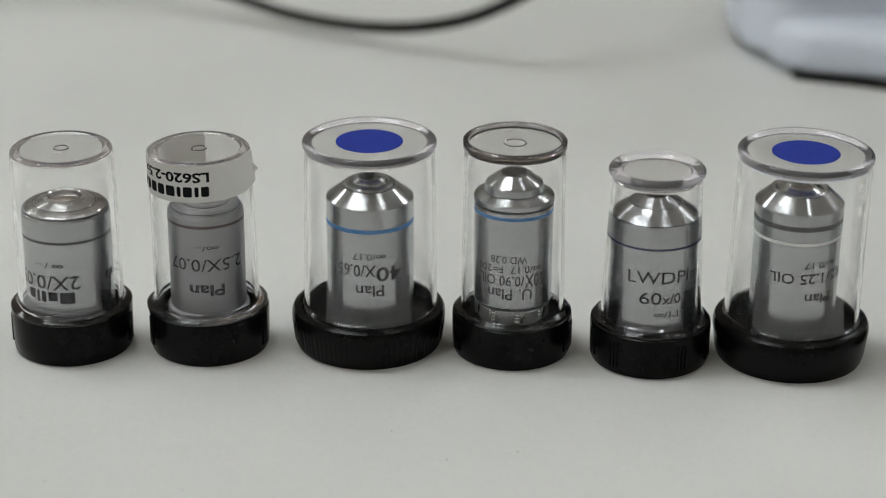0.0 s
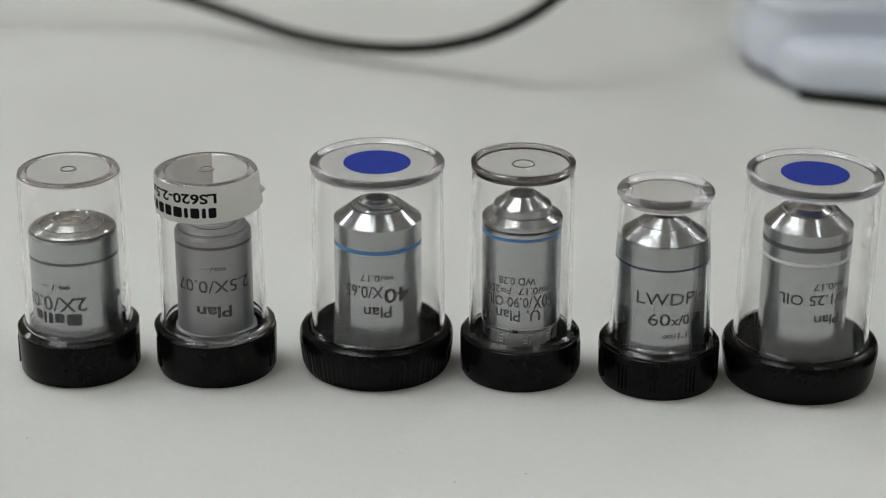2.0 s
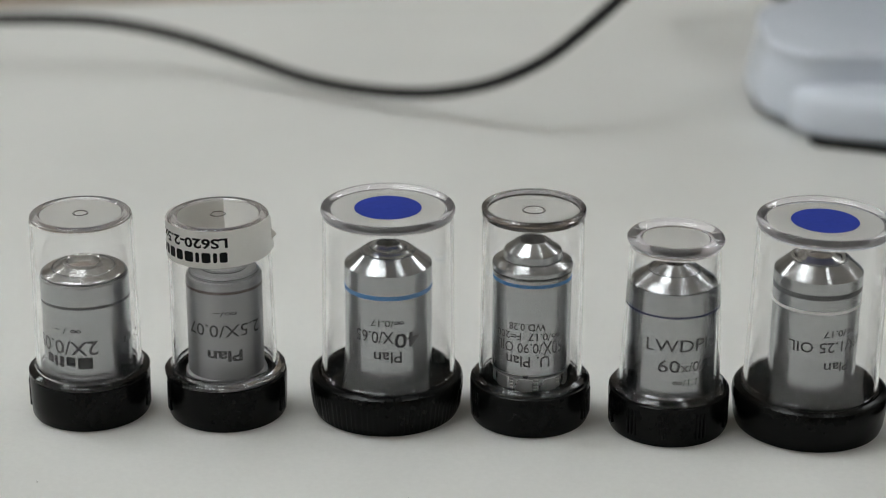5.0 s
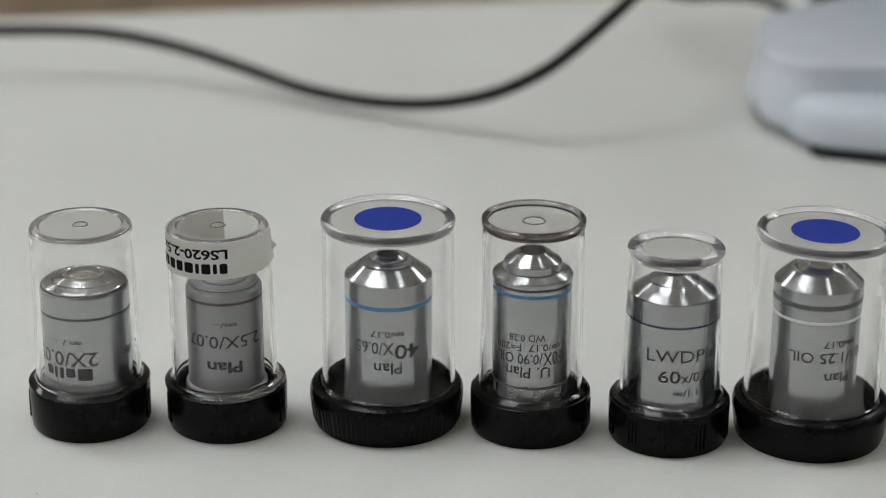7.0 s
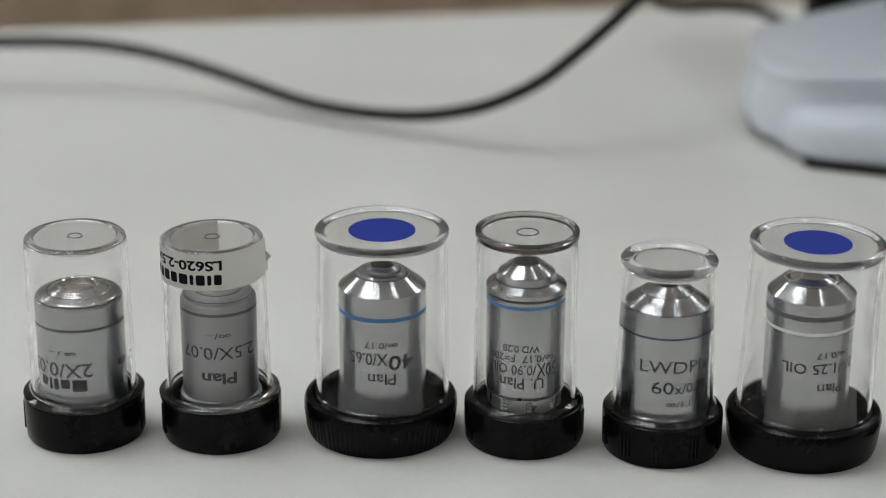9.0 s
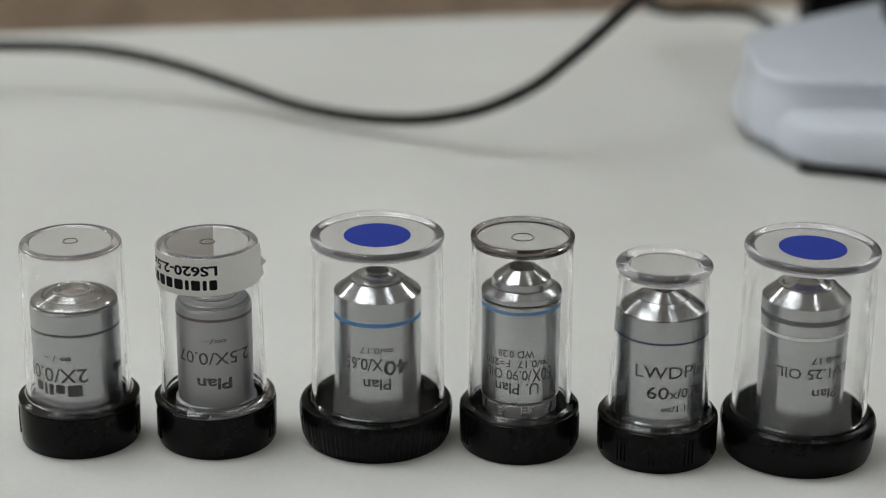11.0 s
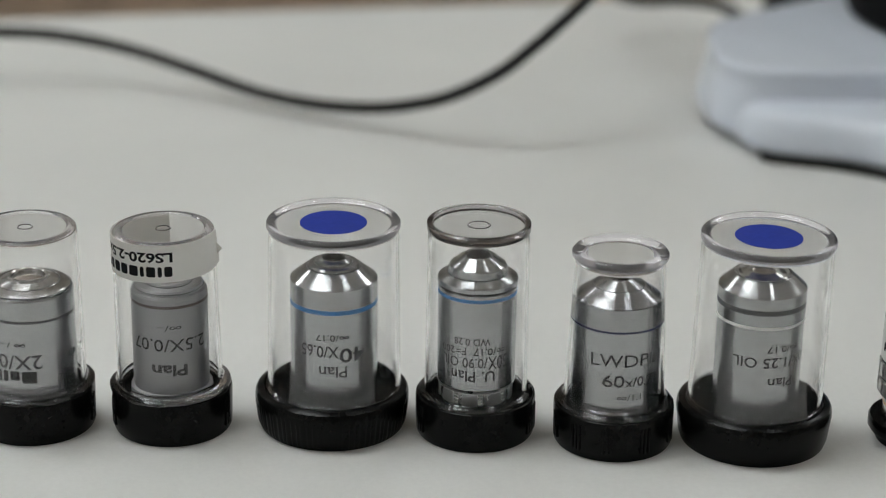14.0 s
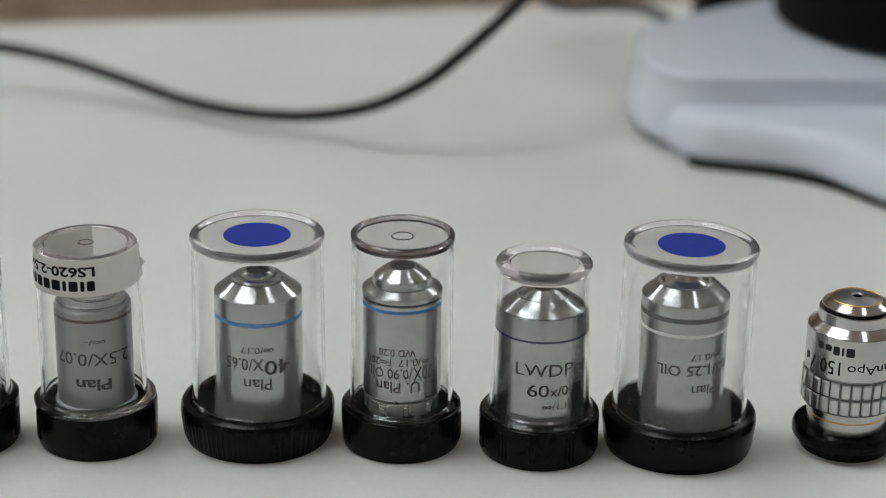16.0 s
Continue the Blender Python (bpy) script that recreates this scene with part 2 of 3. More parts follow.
FLOOR, CEIL = -0.75, 1.95
floor = slab("floor", -3.2, 3.2, -2.6, 6.2, FLOOR - 0.1, FLOOR - 0.004, M_WOOD, "brown wooden floor beyond the table", "floor")
slab("wall_north", -3.2, 3.2, 6.2, 6.35, FLOOR - 0.1, CEIL + 0.1, M_WALL, "plain light painted wall", "wall")
slab("wall_south", -3.2, 3.2, -2.75, -2.6, FLOOR - 0.1, CEIL + 0.1, M_WALL, "plain light painted wall", "wall")
slab("wall_east", 3.2, 3.35, -2.75, 6.35, FLOOR - 0.1, CEIL + 0.1, M_WALL, "plain light painted wall", "wall")
slab("wall_west", -3.35, -3.2, -2.75, 6.35, FLOOR - 0.1, CEIL + 0.1, M_WALL, "plain light painted wall", "wall")
slab("ceiling", -3.2, 3.2, -2.6, 6.2, CEIL, CEIL + 0.1, M_CEIL, "plain white painted ceiling", "ceiling")


def ceiling_light(x, y, sx, sy, label="bright flat ceiling panel with a pale frame"):
    ob = thing("ceiling_light", x * 1000, y * 1000, CEIL * 1000 - 40, label, "ceiling light", "ceiling lights")
    bm = box(sx * 1000, sy * 1000, 12)
    part("diffuser", bm, M_GLOW, ob, "glowing white diffuser")
    w = 25
    for cx, cy, bx, by in ((0, sy * 500 + w / 2 + 1, sx * 1000 + 2 * w, w), (0, -sy * 500 - w / 2 - 1, sx * 1000 + 2 * w, w),
                           (sx * 500 + w / 2 + 1, 0, w, sy * 1000), (-sx * 500 - w / 2 - 1, 0, w, sy * 1000)):
        fr = part("frame", box(bx, by, 39, 2), M_FRAME, ob)
        fr.location = (cx * MM, cy * MM, 0)
    return ob


ceiling_light(-0.62, 0.75, 0.95, 0.75)
for lx, ly in ((1.95, 2.2), (-2.3, 2.2), (-2.3, -1.3)):
    ceiling_light(lx, ly, 1.2, 0.6)
ceiling_light(0.62, 0.3, 0.1, 1.2, "long narrow ceiling strip light with a pale frame")

# ---- the table ----
TABLE_TURN = 9.6
table = thing("table", 0, 990, 0, "large white laminate table with a smooth top", "table", rz=TABLE_TURN)
top = part("tabletop", box(2200, 900, 28, 2.0), M_TABLE, table)
top.location = (0, -0.45, -0.028)
for lx in (-1030, 1030):
    for ly in (-60, -840):
        leg = part("leg", box(45, 45, 722, 2), M_FRAME, table)
        leg.location = (lx * MM, ly * MM, -0.75)


# ---- objective cases ----
def small_cap(case, height, ribs):
    """A black screw cap; ribs: azimuths of its grip ribs."""
    cap = part("screw_cap", lathe([(0, 0.3), (14.8, 0.3), (15.2, 0), (15.95, 0.1), (16.3, 0.8), (16.5, 4), (16.6, height - 1.2), (16.45, height - 0.3), (16.0, height),
                                   (13.4, height), (13.2, 11.1), (0, 11.1)]), M_BLACK, case, "black plastic screw cap")
    me = None
    for a in ribs:
        if me is None:
            me = mesh_of("grip_rib", box(0.75, 0.7, height - 4.2, 0.22), M_BLACK)
        ob = new("grip_rib", me)
        ob.parent = cap
        ob.matrix_basis = Matrix.Rotation(radians(a), 4, "Z") @ pose(0, -16.5 * MM, 2.2 * MM)
    return cap


def big_cap(case, height, floor_z, knurl):
    """A wide black cap with a rounded shoulder that closes on the cover."""
    def wave(i, a):
        return (0.16 if math.sin(a * 84) > 0 else -0.1) if knurl and i in (4, 5) else 0
    cap = part("screw_cap", lathe([(0, 0.3), (18.8, 0.3), (19.2, 0), (20.0, 0.15), (20.6, 2.0), (21.2, 7.2), (21.4, 8.6), (21.25, height - 1.6), (20.8, height - 0.75), (20.0, height - 0.25), (19.3, height), (18.95, height - 0.1),
                                   (18.8, height - 0.6), (18.8, floor_z), (0, floor_z)], seg=336 if knurl else 96, wave=wave if knurl else None), M_BLACK, case, "wide black plastic screw cap", angle=30)
    part("inner_disc", lathe([(0, floor_z + 0.05), (17.2, floor_z + 0.05), (17.2, floor_z - 0.4), (0, floor_z - 0.4)], seg=96), M_INNER, cap, "glossy dark inner disc")
    return cap


def eased(profile, d=0.12):
    """The profile with extra rings close to the ends of its long runs, so that flat runs stay flat when shaded smooth."""
    out = []
    for (r0, z0), (r1, z1) in zip(profile, profile[1:] + profile[:1]):
        out.append((r0, z0))
        run = math.hypot(r1 - r0, z1 - z0)
        if run > 2.5 and max(r0, r1) > 0.1 and not (r0 == 0 and r1 == 0):
            for k in (d / run, 1 - d / run):
                out.append((r0 + (r1 - r0) * k, z0 + (z1 - z0) * k))
    return out


def cover(case, wall, rim, tilt=0.0, rim_mat=None, aside=0.0):
    """The clear cover, one closed shell. rim: radius and height past which it is the moulded rim, or the profile of a rim of its own."""
    bm = lathe(eased(wall), seg=160)
    bmesh.ops.recalc_face_normals(bm, faces=bm.faces[:])
    if isinstance(rim, tuple):
        edge = bm.copy()
        for b, is_rim in ((bm, False), (edge, True)):
            gone = []
            for f in b.faces:
                m = f.calc_center_median()
                if (math.hypot(m.x, m.y) > rim[0] * MM and m.z > rim[1] * MM) != is_rim:
                    gone.append(f)
            bmesh.ops.delete(b, geom=gone, context="FACES")
    else:
        edge = lathe(rim, seg=128, closed=True)
        bmesh.ops.recalc_face_normals(edge, faces=edge.faces[:])
    ob = part("clear_cover", bm, M_WALL_CLEAR, case, "clear plastic cover with moulded rim", 50, False)
    ob.visible_shadow = False
    ob.matrix_basis = Matrix.Translation((aside * MM, 0, 12 * MM)) @ Matrix.Rotation(radians(tilt), 4, "Y") @ Matrix.Translation((0, 0, -12 * MM))
    r = part("moulded_rim", edge, rim_mat or M_RIM, ob, "solid clear plastic rim", 50, False)
    r.visible_shadow = False
    return ob


def flange(c, r0, r1, z, rise=2.6):
    ob = part("flange", lathe([(r0, z), (r1 - 0.3, z), (r1, z + 0.25), (r1, z + 0.9), (r1 - 0.3, z + 1.15), (r0 + 1.2, z + 1.3), (r0 + 0.5, z + 1.3 + (rise - 1.3) * 0.3), (r0, z + rise)], seg=128, closed=True), M_CLEAR, c, "clear flange at the foot of the cover", angle=50)
    ob.visible_shadow = False


def gate_mark(c, r, z):
    ob = part("gate_mark", lathe([(r - 0.3, z), (r - 0.15, z + 0.2), (r + 0.15, z + 0.2), (r + 0.3, z)], seg=40, closed=True), M_CLEAR, c, "small moulded ring in clear plastic")
    ob.visible_shadow = False


def round_top_cover(case, zf, tilt, aside=0.0):
    c = cover(case, [(0, 57.85), (11.0, 57.85), (11.2, 57.95), (11.35, 58.15), (11.7, 58.25), (12.7, 58.22), (13.2, 58.05), (13.6, 57.65), (13.8, 57.1), (13.88, 56.4), (14.45, zf + 2.4), (14.45, zf + 0.1),
                     (13.55, zf + 0.1), (13.55, zf + 2.4), (12.98, 56.2), (12.9, 56.7), (12.6, 57.0), (12.1, 57.1), (0, 57.1)], (11.05, 57.5), tilt, aside=aside)
    flange(c, 14.5, 16.65, zf + 0.1)
    gate_mark(c, 1.9, 57.87)
    return c


def square_rim_cover(case, zf):
    c = cover(case, [(0, 60.4), (13.0, 60.4), (13.6, 60.1), (13.75, 57), (14.2, zf + 2.4), (14.2, zf + 0.1), (13.3, zf + 0.1), (13.3, zf + 2.4), (12.8, 59.2), (12.4, 59.5), (0, 59.5)],
              [(12.4, 60.42), (12.5, 61.3), (12.8, 61.6), (13.75, 61.6), (14.05, 61.3), (14.05, 59.5), (13.78, 59.1), (13.65, 60.12), (13.05, 60.42)], 0, M_SMOKY)
    flange(c, 14.25, 15.9, zf + 0.1, 1.8)
    gate_mark(c, 2.9, 60.42)
    return c


def bead_rim_cover(case, zf):
    c = cover(case, [(0, 54.6), (8.9, 54.6), (9.3, 54.75), (9.9, 55.3), (10.8, 55.75), (11.8, 55.85), (12.6, 55.55), (13.05, 54.95), (13.05, 54.2), (12.65, 53.55), (12.25, 53), (12.15, 52.3), (13.85, zf + 2.4), (13.85, zf + 0.1),
                     (12.95, zf + 0.1), (12.95, zf + 2.4), (11.3, 52.2), (11.2, 52.9), (10.8, 53.4), (10.1, 53.65), (0, 53.7)], (8.95, 53.5))
    flange(c, 13.9, 15.9, zf + 0.1)
    return c


def wide_cover(case, zf, tilt):
    c = cover(case, [(0, 59.1), (15.5, 59.1), (15.8, 59.25), (16.2, 59.7), (16.8, 60), (17.4, 60.05), (18.0, 59.75), (18.28, 59.2), (18.25, 58.45), (17.95, 57.85), (17.8, 57.25), (18.4, zf + 3), (18.6, zf - 2.9),
                     (17.6, zf - 2.9), (17.4, zf + 3), (16.85, 57.25), (16.7, 57.75), (16.2, 58.05), (15.6, 58.1), (0, 58.1)], (15.55, 57.8), tilt)
    for z in (zf - 0.9, zf - 0.1):
        ring = part("thread", lathe([(18.52, z), (18.85, z + 0.15), (18.85, z + 0.4), (18.5, z + 0.6), (18.45, z + 0.3)], seg=128, closed=True), M_CLEAR, c, "clear moulded thread at the cover's foot")
        ring.visible_shadow = False
    part("round_sticker", lathe([(0, 59.15), (9.1, 59.15), (9.1, 59.25), (0, 59.25)], seg=64), M_STICKER, c, "round blue paper sticker")
    return c


CASES = [(-101.8, 526.0), (-63.7, 526.3), (-18.9, 528.8), (20.4, 524.7), (58.4, 520.1), (97.4, 521.8)]


def ribs_at(*centres):
    return [c + d for c in centres for d in (-4, 0, 4)]


def groove_shade(o, r, z, w=0.13):
    # no cut is made: a thin dark ring paints the recess's shade
    part("groove_shade", lathe([(r - w, z), (r, z + w * 0.7), (r + w, z), (r, z - w)], closed=True), M_GREY_BAND, o, "fine dark ring painting the shade of a turned line")


# first case: low power objective
case = thing("objective_case", *CASES[0], 0, "clear plastic objective case with black screw cap and plain top", "objective case", "objective cases")
small_cap(case, 12.0, ribs_at(-82, 82, 140, 200))
c = round_top_cover(case, 11.9, 0)
rng = random.Random(4)
for a, z, w in ((72, 24.2, 0.5), (76, 25.6, 0.8), (79, 23.3, 0.6), (70, 22.6, 0.35), (20, 44.0, 0.4)):
    q = part("fleck", box(w, 0.1, w * 0.6, 0.03), M_DUST, c, "small grey fleck stuck on the plastic")
    q.matrix_basis = Matrix.Rotation(radians(a), 4, "Z") @ pose(0, -14.35 * MM, z * MM, 0, rng.uniform(-40, 40), 0)
o = thing("microscope_objective", *CASES[0], 11.15, "silver low power objective with a wide domed nose and grey line", "microscope objective", "microscope objectives")
B = 11.15
part("barrel", lathe([(0, 0), (12.2, 0), (12.2, 1.6), (12.05, 1.9), (12.05, 40.6 - B), (11.8, 41.2 - B), (11.5, 41.35 - B), (0, 41.35 - B)]), M_METAL, o, angle=9)
part("nose_ring", lathe([(11.4, 41.3 - B), (11.25, 41.75 - B), (10.8, 42.1 - B), (8.7, 42.75 - B), (8.5, 42.55 - B), (8.2, 42.8 - B), (6.0, 43.7 - B), (5.6, 43.75 - B), (5.4, 44.3 - B), (4.9, 44.45 - B), (4.5, 44.1 - B), (4.3, 43.0 - B), (0, 43.0 - B)]), M_CHROME, o, "stepped polished nose ring", angle=9)
part("front_lens", lathe([(4.25, 43.05 - B), (3.0, 43.4 - B), (1.5, 43.65 - B), (0, 43.7 - B)], seg=40), M_LENS_PALE, o, "pale convex front lens")
part("color_band", band(12.05, 34.5 - B, 35.25 - B), M_GREY_BAND, o, "dark grey line")
groove_shade(o, 8.5, 42.75 - B, 0.16)
groove_shade(o, 11.5, 41.5 - B, 0.22)
inscription(o, "\u221e / \u2013", 12.05, -35, 3, 28.25 - B, 1.7)
inscription(o, "2X/0.05", 12.05, -70, 23, 23.3 - B, 4.1, mat=M_INK_GREY)
name_blocks(o, [(1.15, 1.1), (0.75, 0.85), (0.4, 1.05), (0.26, 1.1), (0.7, 0.85)], 12.05, -51, 15.2, 18.9 - B, 3.4)
name_blocks(o, [(0.5, 0.9), (0.4, 1.0), (0.5, 0.9)], 12.05, 62, 80, 23.2 - B, 2.2, mat=M_INK_GREY)

# second case: taped label round its top
case = thing("objective_case", *CASES[1], 0, "clear plastic objective case with black cap and printed white label", "objective case", "objective cases")
small_cap(case, 12.3, ribs_at(-70, 72, 130, 190))
c = round_top_cover(case, 12.2, -0.75, -0.45)
bm = bmesh.new()
rows = []
for k in range(97):
    a = radians(-180 + 270 * k / 96)
    sag = 0.7 * (k / 96 - 0.5)
    rr = 14.02
    tail = max(0, k - 93) * 0.22
    rows.append([bm.verts.new(Vector((q * math.sin(a), -q * math.cos(a), z + sag)) * MM) for q, z in ((rr + 0.1 + tail, 47.5 + tail), (rr, 57.9 - tail), (rr + 0.12, 57.9 - tail), (rr + 0.22 + tail, 47.5 + tail))])
for a, b in zip(rows, rows[1:]):
    for k in range(4):
        bm.faces.new((a[k], a[(k + 1) % 4], b[(k + 1) % 4], b[k]))
bm.faces.new(rows[0])
bm.faces.new(rows[-1])
tape = part("label_tape", bm, M_PAPER, c, "white printed label tape with a loose end")
part("inscription", wrap(flat_text("LS620-2.5x", 0.03), 14.28, -75, 16.3, 54.6, 2.9, True, 0.3), M_INK, tape, "black printed lettering")
name_blocks(tape, [(0.62, 1), (0.32, 1), (0.72, 1), (0.32, 1), (0.8, 1), (0.7, 1), (0.72, 1), (0.6, 1), (0.62, 1)], 14.22, -80, 15.5, 50.6, 2.9, slant=0.3)
bm = bmesh.new()
tip = [bm.verts.new(Vector(p) * MM) for p in ((13.9, -1.0, 50.4), (15.9, -1.4, 52.6), (14.0, -1.0, 54.6), (13.9, -0.8, 50.4), (15.9, -1.2, 52.6), (14.0, -0.8, 54.6))]
for f in ((0, 1, 2), (3, 5, 4), (0, 3, 4, 1), (1, 4, 5, 2), (2, 5, 3, 0)):
    bm.faces.new([tip[k] for k in f])
part("tape_tip", bm, M_PAPER, tape, "small folded tip of the tape's end")
o = thing("microscope_objective", *CASES[1], 11.15, "dull grey slim low power objective with a brownish line", "microscope objective", "microscope objectives")
part("barrel", lathe([(0, 0), (11.2, 0), (11.2, 1.8), (10.4, 2.2), (10.4, 40.8 - B), (10.1, 41.4 - B), (9.4, 41.55 - B), (9.25, 42.3 - B), (8.9, 42.8 - B), (6.3, 43.0 - B), (6.0, 43.6 - B), (4.7, 43.8 - B), (4.3, 42.9 - B), (0, 42.9 - B)]), M_METAL_DULL, o, angle=9)
part("front_lens", lathe([(4.25, 42.95 - B), (2.0, 43.3 - B), (0, 43.4 - B)], seg=40), M_LENS_PALE, o, "dark front lens")
part("color_band", band(10.4, 38.5 - B, 39.35 - B), M_BROWN_BAND, o, "brown line")
groove_shade(o, 9.3, 42.15 - B, 0.16)
groove_shade(o, 6.3, 43.05 - B, 0.2)
inscription(o, "\u221e/\u2013", 10.4, -12, 24, 33.0 - B, 1.7, mat=M_INK_GREY)
inscription(o, "2.5X/0.07", 10.4, -56, 64, 27.9 - B, 3.6, mat=M_INK_GREY)
inscription(o, "Plan", 10.4, -22, 31, 20.5 - B, 3.4, mat=M_INK_GREY, bold=0.03)

# third case: wide case with a blue sticker
case = thing("objective_case", *CASES[2], 0, "wide clear objective case with a blue round sticker on top", "objective case", "objective cases")
big_cap(case, 11.6, 9.0, True).location.x = -0.6 * MM
wide_cover(case, 12.0, 0)
o = thing("microscope_objective", *CASES[2], 9.06, "silver objective with sloping nose and a bright blue line", "microscope objective", "microscope objectives")
B = 9.05
part("barrel", lathe([(0, 0), (12.0, 0), (12.0, 43.6 - B), (11.85, 43.8 - B), (7.7, 46.95 - B), (7.45, 46.95 - B), (7.4, 46.4 - B), (0, 46.4 - B)]), M_METAL, o, angle=9)
part("nose_ring", lathe([(7.15, 46.3 - B), (7.1, 47.2 - B), (6.8, 47.7 - B), (6.2, 48.0 - B), (5.4, 48.05 - B), (5.0, 47.8 - B), (4.9, 48.3 - B), (4.6, 48.6 - B), (3.6, 49.2 - B), (3.2, 49.2 - B), (3.0, 48.9 - B), (2.7, 48.4 - B), (0, 48.3 - B)]), M_METAL, o, "stepped nose ring", angle=9)
part("front_lens", lathe([(3.08, 49.0 - B), (2.0, 48.95 - B), (1.2, 48.8 - B), (0, 48.75 - B)], seg=40), M_LENS, o, "small black front lens")
part("color_band", band(12.0, 36.9 - B, 38.1 - B), M_BLUE_BAND, o, "blue line")
groove_shade(o, 7.3, 46.95 - B, 0.2)
groove_shade(o, 5.1, 47.95 - B, 0.16)
inscription(o, "\u221e/0.17", 12.0, -21.4, 22, 30.25 - B, 1.9)
inscription(o, "X/0.65", 12.0, -43, 8.6, 26.1 - B, 3.5)
inscription(o, "40", 12.0, 9.6, 44.6, 25.0 - B, 4.3, bold=0.016)
inscription(o, "Plan", 12.0, -17, 19.2, 20.2 - B, 3.3)

# fourth case: square rim
case = thing("objective_case", *CASES[3], 0, "clear plastic objective case with square rim and black cap", "objective case", "objective cases")
small_cap(case, 11.7, ribs_at(-66, 64, 76, 130, 200))
square_rim_cover(case, 11.2)
o = thing("microscope_objective", *CASES[3], 11.15, "silver stepped oil objective with blue line and ridged collar", "microscope objective", "microscope objectives")
B = 11.15
part("barrel", lathe([(0, 0), (9.55, 0), (9.55, 5.15), (10.75, 5.2), (10.75, 43.9 - B), (10.3, 44.0 - B), (10.3, 44.6 - B), (10.95, 44.7 - B), (11.0, 45.8 - B), (10.8, 46.2 - B), (8.4, 47.3 - B), (7.95, 47.4 - B), (7.85, 49.3 - B), (7.6, 49.75 - B), (7.2, 50.0 - B), (4.0, 52.0 - B), (3.5, 52.05 - B), (3.3, 51.8 - B), (2.8, 51.2 - B), (0, 51.2 - B)]), M_METAL, o, angle=9)
part("front_lens", lathe([(3.35, 51.85 - B), (2.2, 51.75 - B), (1.2, 51.55 - B), (0, 51.5 - B)], seg=40), M_LENS, o, "small black front lens")
# black band in the barrel's recess, its shade put in as colour
part("shadow_gap", band(10.3, 44.1 - B, 44.55 - B, 0.1), M_INK, o, "black line painting the shade in a narrow gap")
part("color_band", band(10.75, 42.0 - B, 42.95 - B), M_BLUE_BAND, o, "blue line")
part("collar_rim", lathe([(9.6, 3.95), (10.15, 3.95), (10.45, 4.3), (10.78, 5.1), (9.6, 5.1)], closed=True), M_BLOCK, o, "bright chamfered collar rim")
me = mesh_of("collar_block", arc_block(9.5, 10.2, 30.5, 0.1, 3.9, 0.16), M_BLOCK)
tooth = mesh_of("collar_tooth", arc_block(9.5, 9.95, 7.0, 0, 0.55, 0.12), M_BLOCK)
for k in range(9):
    q = new("collar_block", me)
    q.parent = o
    q.matrix_basis = Matrix.Rotation(radians(40 * k + 26.5), 4, "Z")
    for n in range(4):
        q = new("collar_tooth", tooth)
        q.parent = o
        q.matrix_basis = Matrix.Rotation(radians(40 * k + 6.5), 4, "Z") @ Matrix.Translation((0, 0, (0.35 + 0.95 * n) * MM))
groove_shade(o, 8.05, 47.42 - B, 0.16)
inscription(o, "WD 0.28", 10.75, -34.5, 18.6, 30.75 - B, 2.1)
inscription(o, "\u221e/0.17  F=200", 10.75, -57, 42, 27.9 - B, 2.1)
inscription(o, "50X", 10.75, 15.5, 46.8, 24.5 - B, 3.9)
inscription(o, "/0.90 OIL", 10.75, -55, 14.5, 24.6 - B, 2.9)
inscription(o, "U. Plan", 10.75, -38.6, 26, 20.6 - B, 3.2)

# fifth case: bead rim, low
case = thing("objective_case", *CASES[4], 0, "short clear objective case with rounded bead rim and black cap", "objective case", "objective cases")
small_cap(case, 11.6, ribs_at(-76, -42, -10, 27, 66, 110, 160, 210))
bead_rim_cover(case, 11.1)
o = thing("microscope_objective", *CASES[4], 11.15, "silver objective with wide sloping nose and thin navy line", "microscope objective", "microscope objectives")
part("barrel", lathe([(0, 0), (12.6, 0), (12.6, 0.8), (11.9, 1.2), (11.9, 2.5), (12.0, 2.8), (12.0, 42.7 - B), (11.8, 43.0 - B), (7.3, 46.0 - B), (6.9, 45.9 - B), (6.7, 46.0 - B), (3.2, 47.7 - B), (2.7, 47.6 - B), (2.3, 46.4 - B), (0, 46.4 - B)]), M_METAL, o, angle=9)
part("front_lens", lathe([(2.6, 47.5 - B), (1.5, 47.3 - B), (0, 47.2 - B)], seg=40), M_LENS, o, "small black front lens")
part("color_band", band(12.0, 36.1 - B, 36.65 - B), M_NAVY_BAND, o, "dark navy line")
groove_shade(o, 7.0, 46.02 - B, 0.17)
inscription(o, "LWDPlan", 12.0, -37.9, 70, 28.2 - B, 3.5, False, bold=0.0)
inscription(o, "60", 12.0, -21.4, 6.5, 22.3 - B, 3.6, False)
inscription(o, "x/0.70", 12.0, 7.5, 56, 22.0 - B, 2.9, False)
inscription(o, "\u221e/1.1", 12.0, -2.2, 30, 17.5 - B, 1.9, False)

# sixth case: wide, leaning a little
case = thing("objective_case", *CASES[5], 0, "wide clear objective case with blue sticker, smooth black cap", "objective case", "objective cases")
big_cap(case, 11.7, 9.4, False)
wide_cover(case, 12.4, 0.85)
o = thing("microscope_objective", *CASES[5], 9.46, "silver oil objective with one black and one white line", "microscope objective", "microscope objectives")
B = 9.45
part("barrel", lathe([(0, 0), (11.8, 0), (11.8, 37.2 - B), (11.95, 37.3 - B), (11.95, 45.6 - B), (11.8, 45.8 - B), (8.1, 49.1 - B), (7.8, 49.2 - B), (0, 49.0 - B)]), M_METAL, o, angle=9)
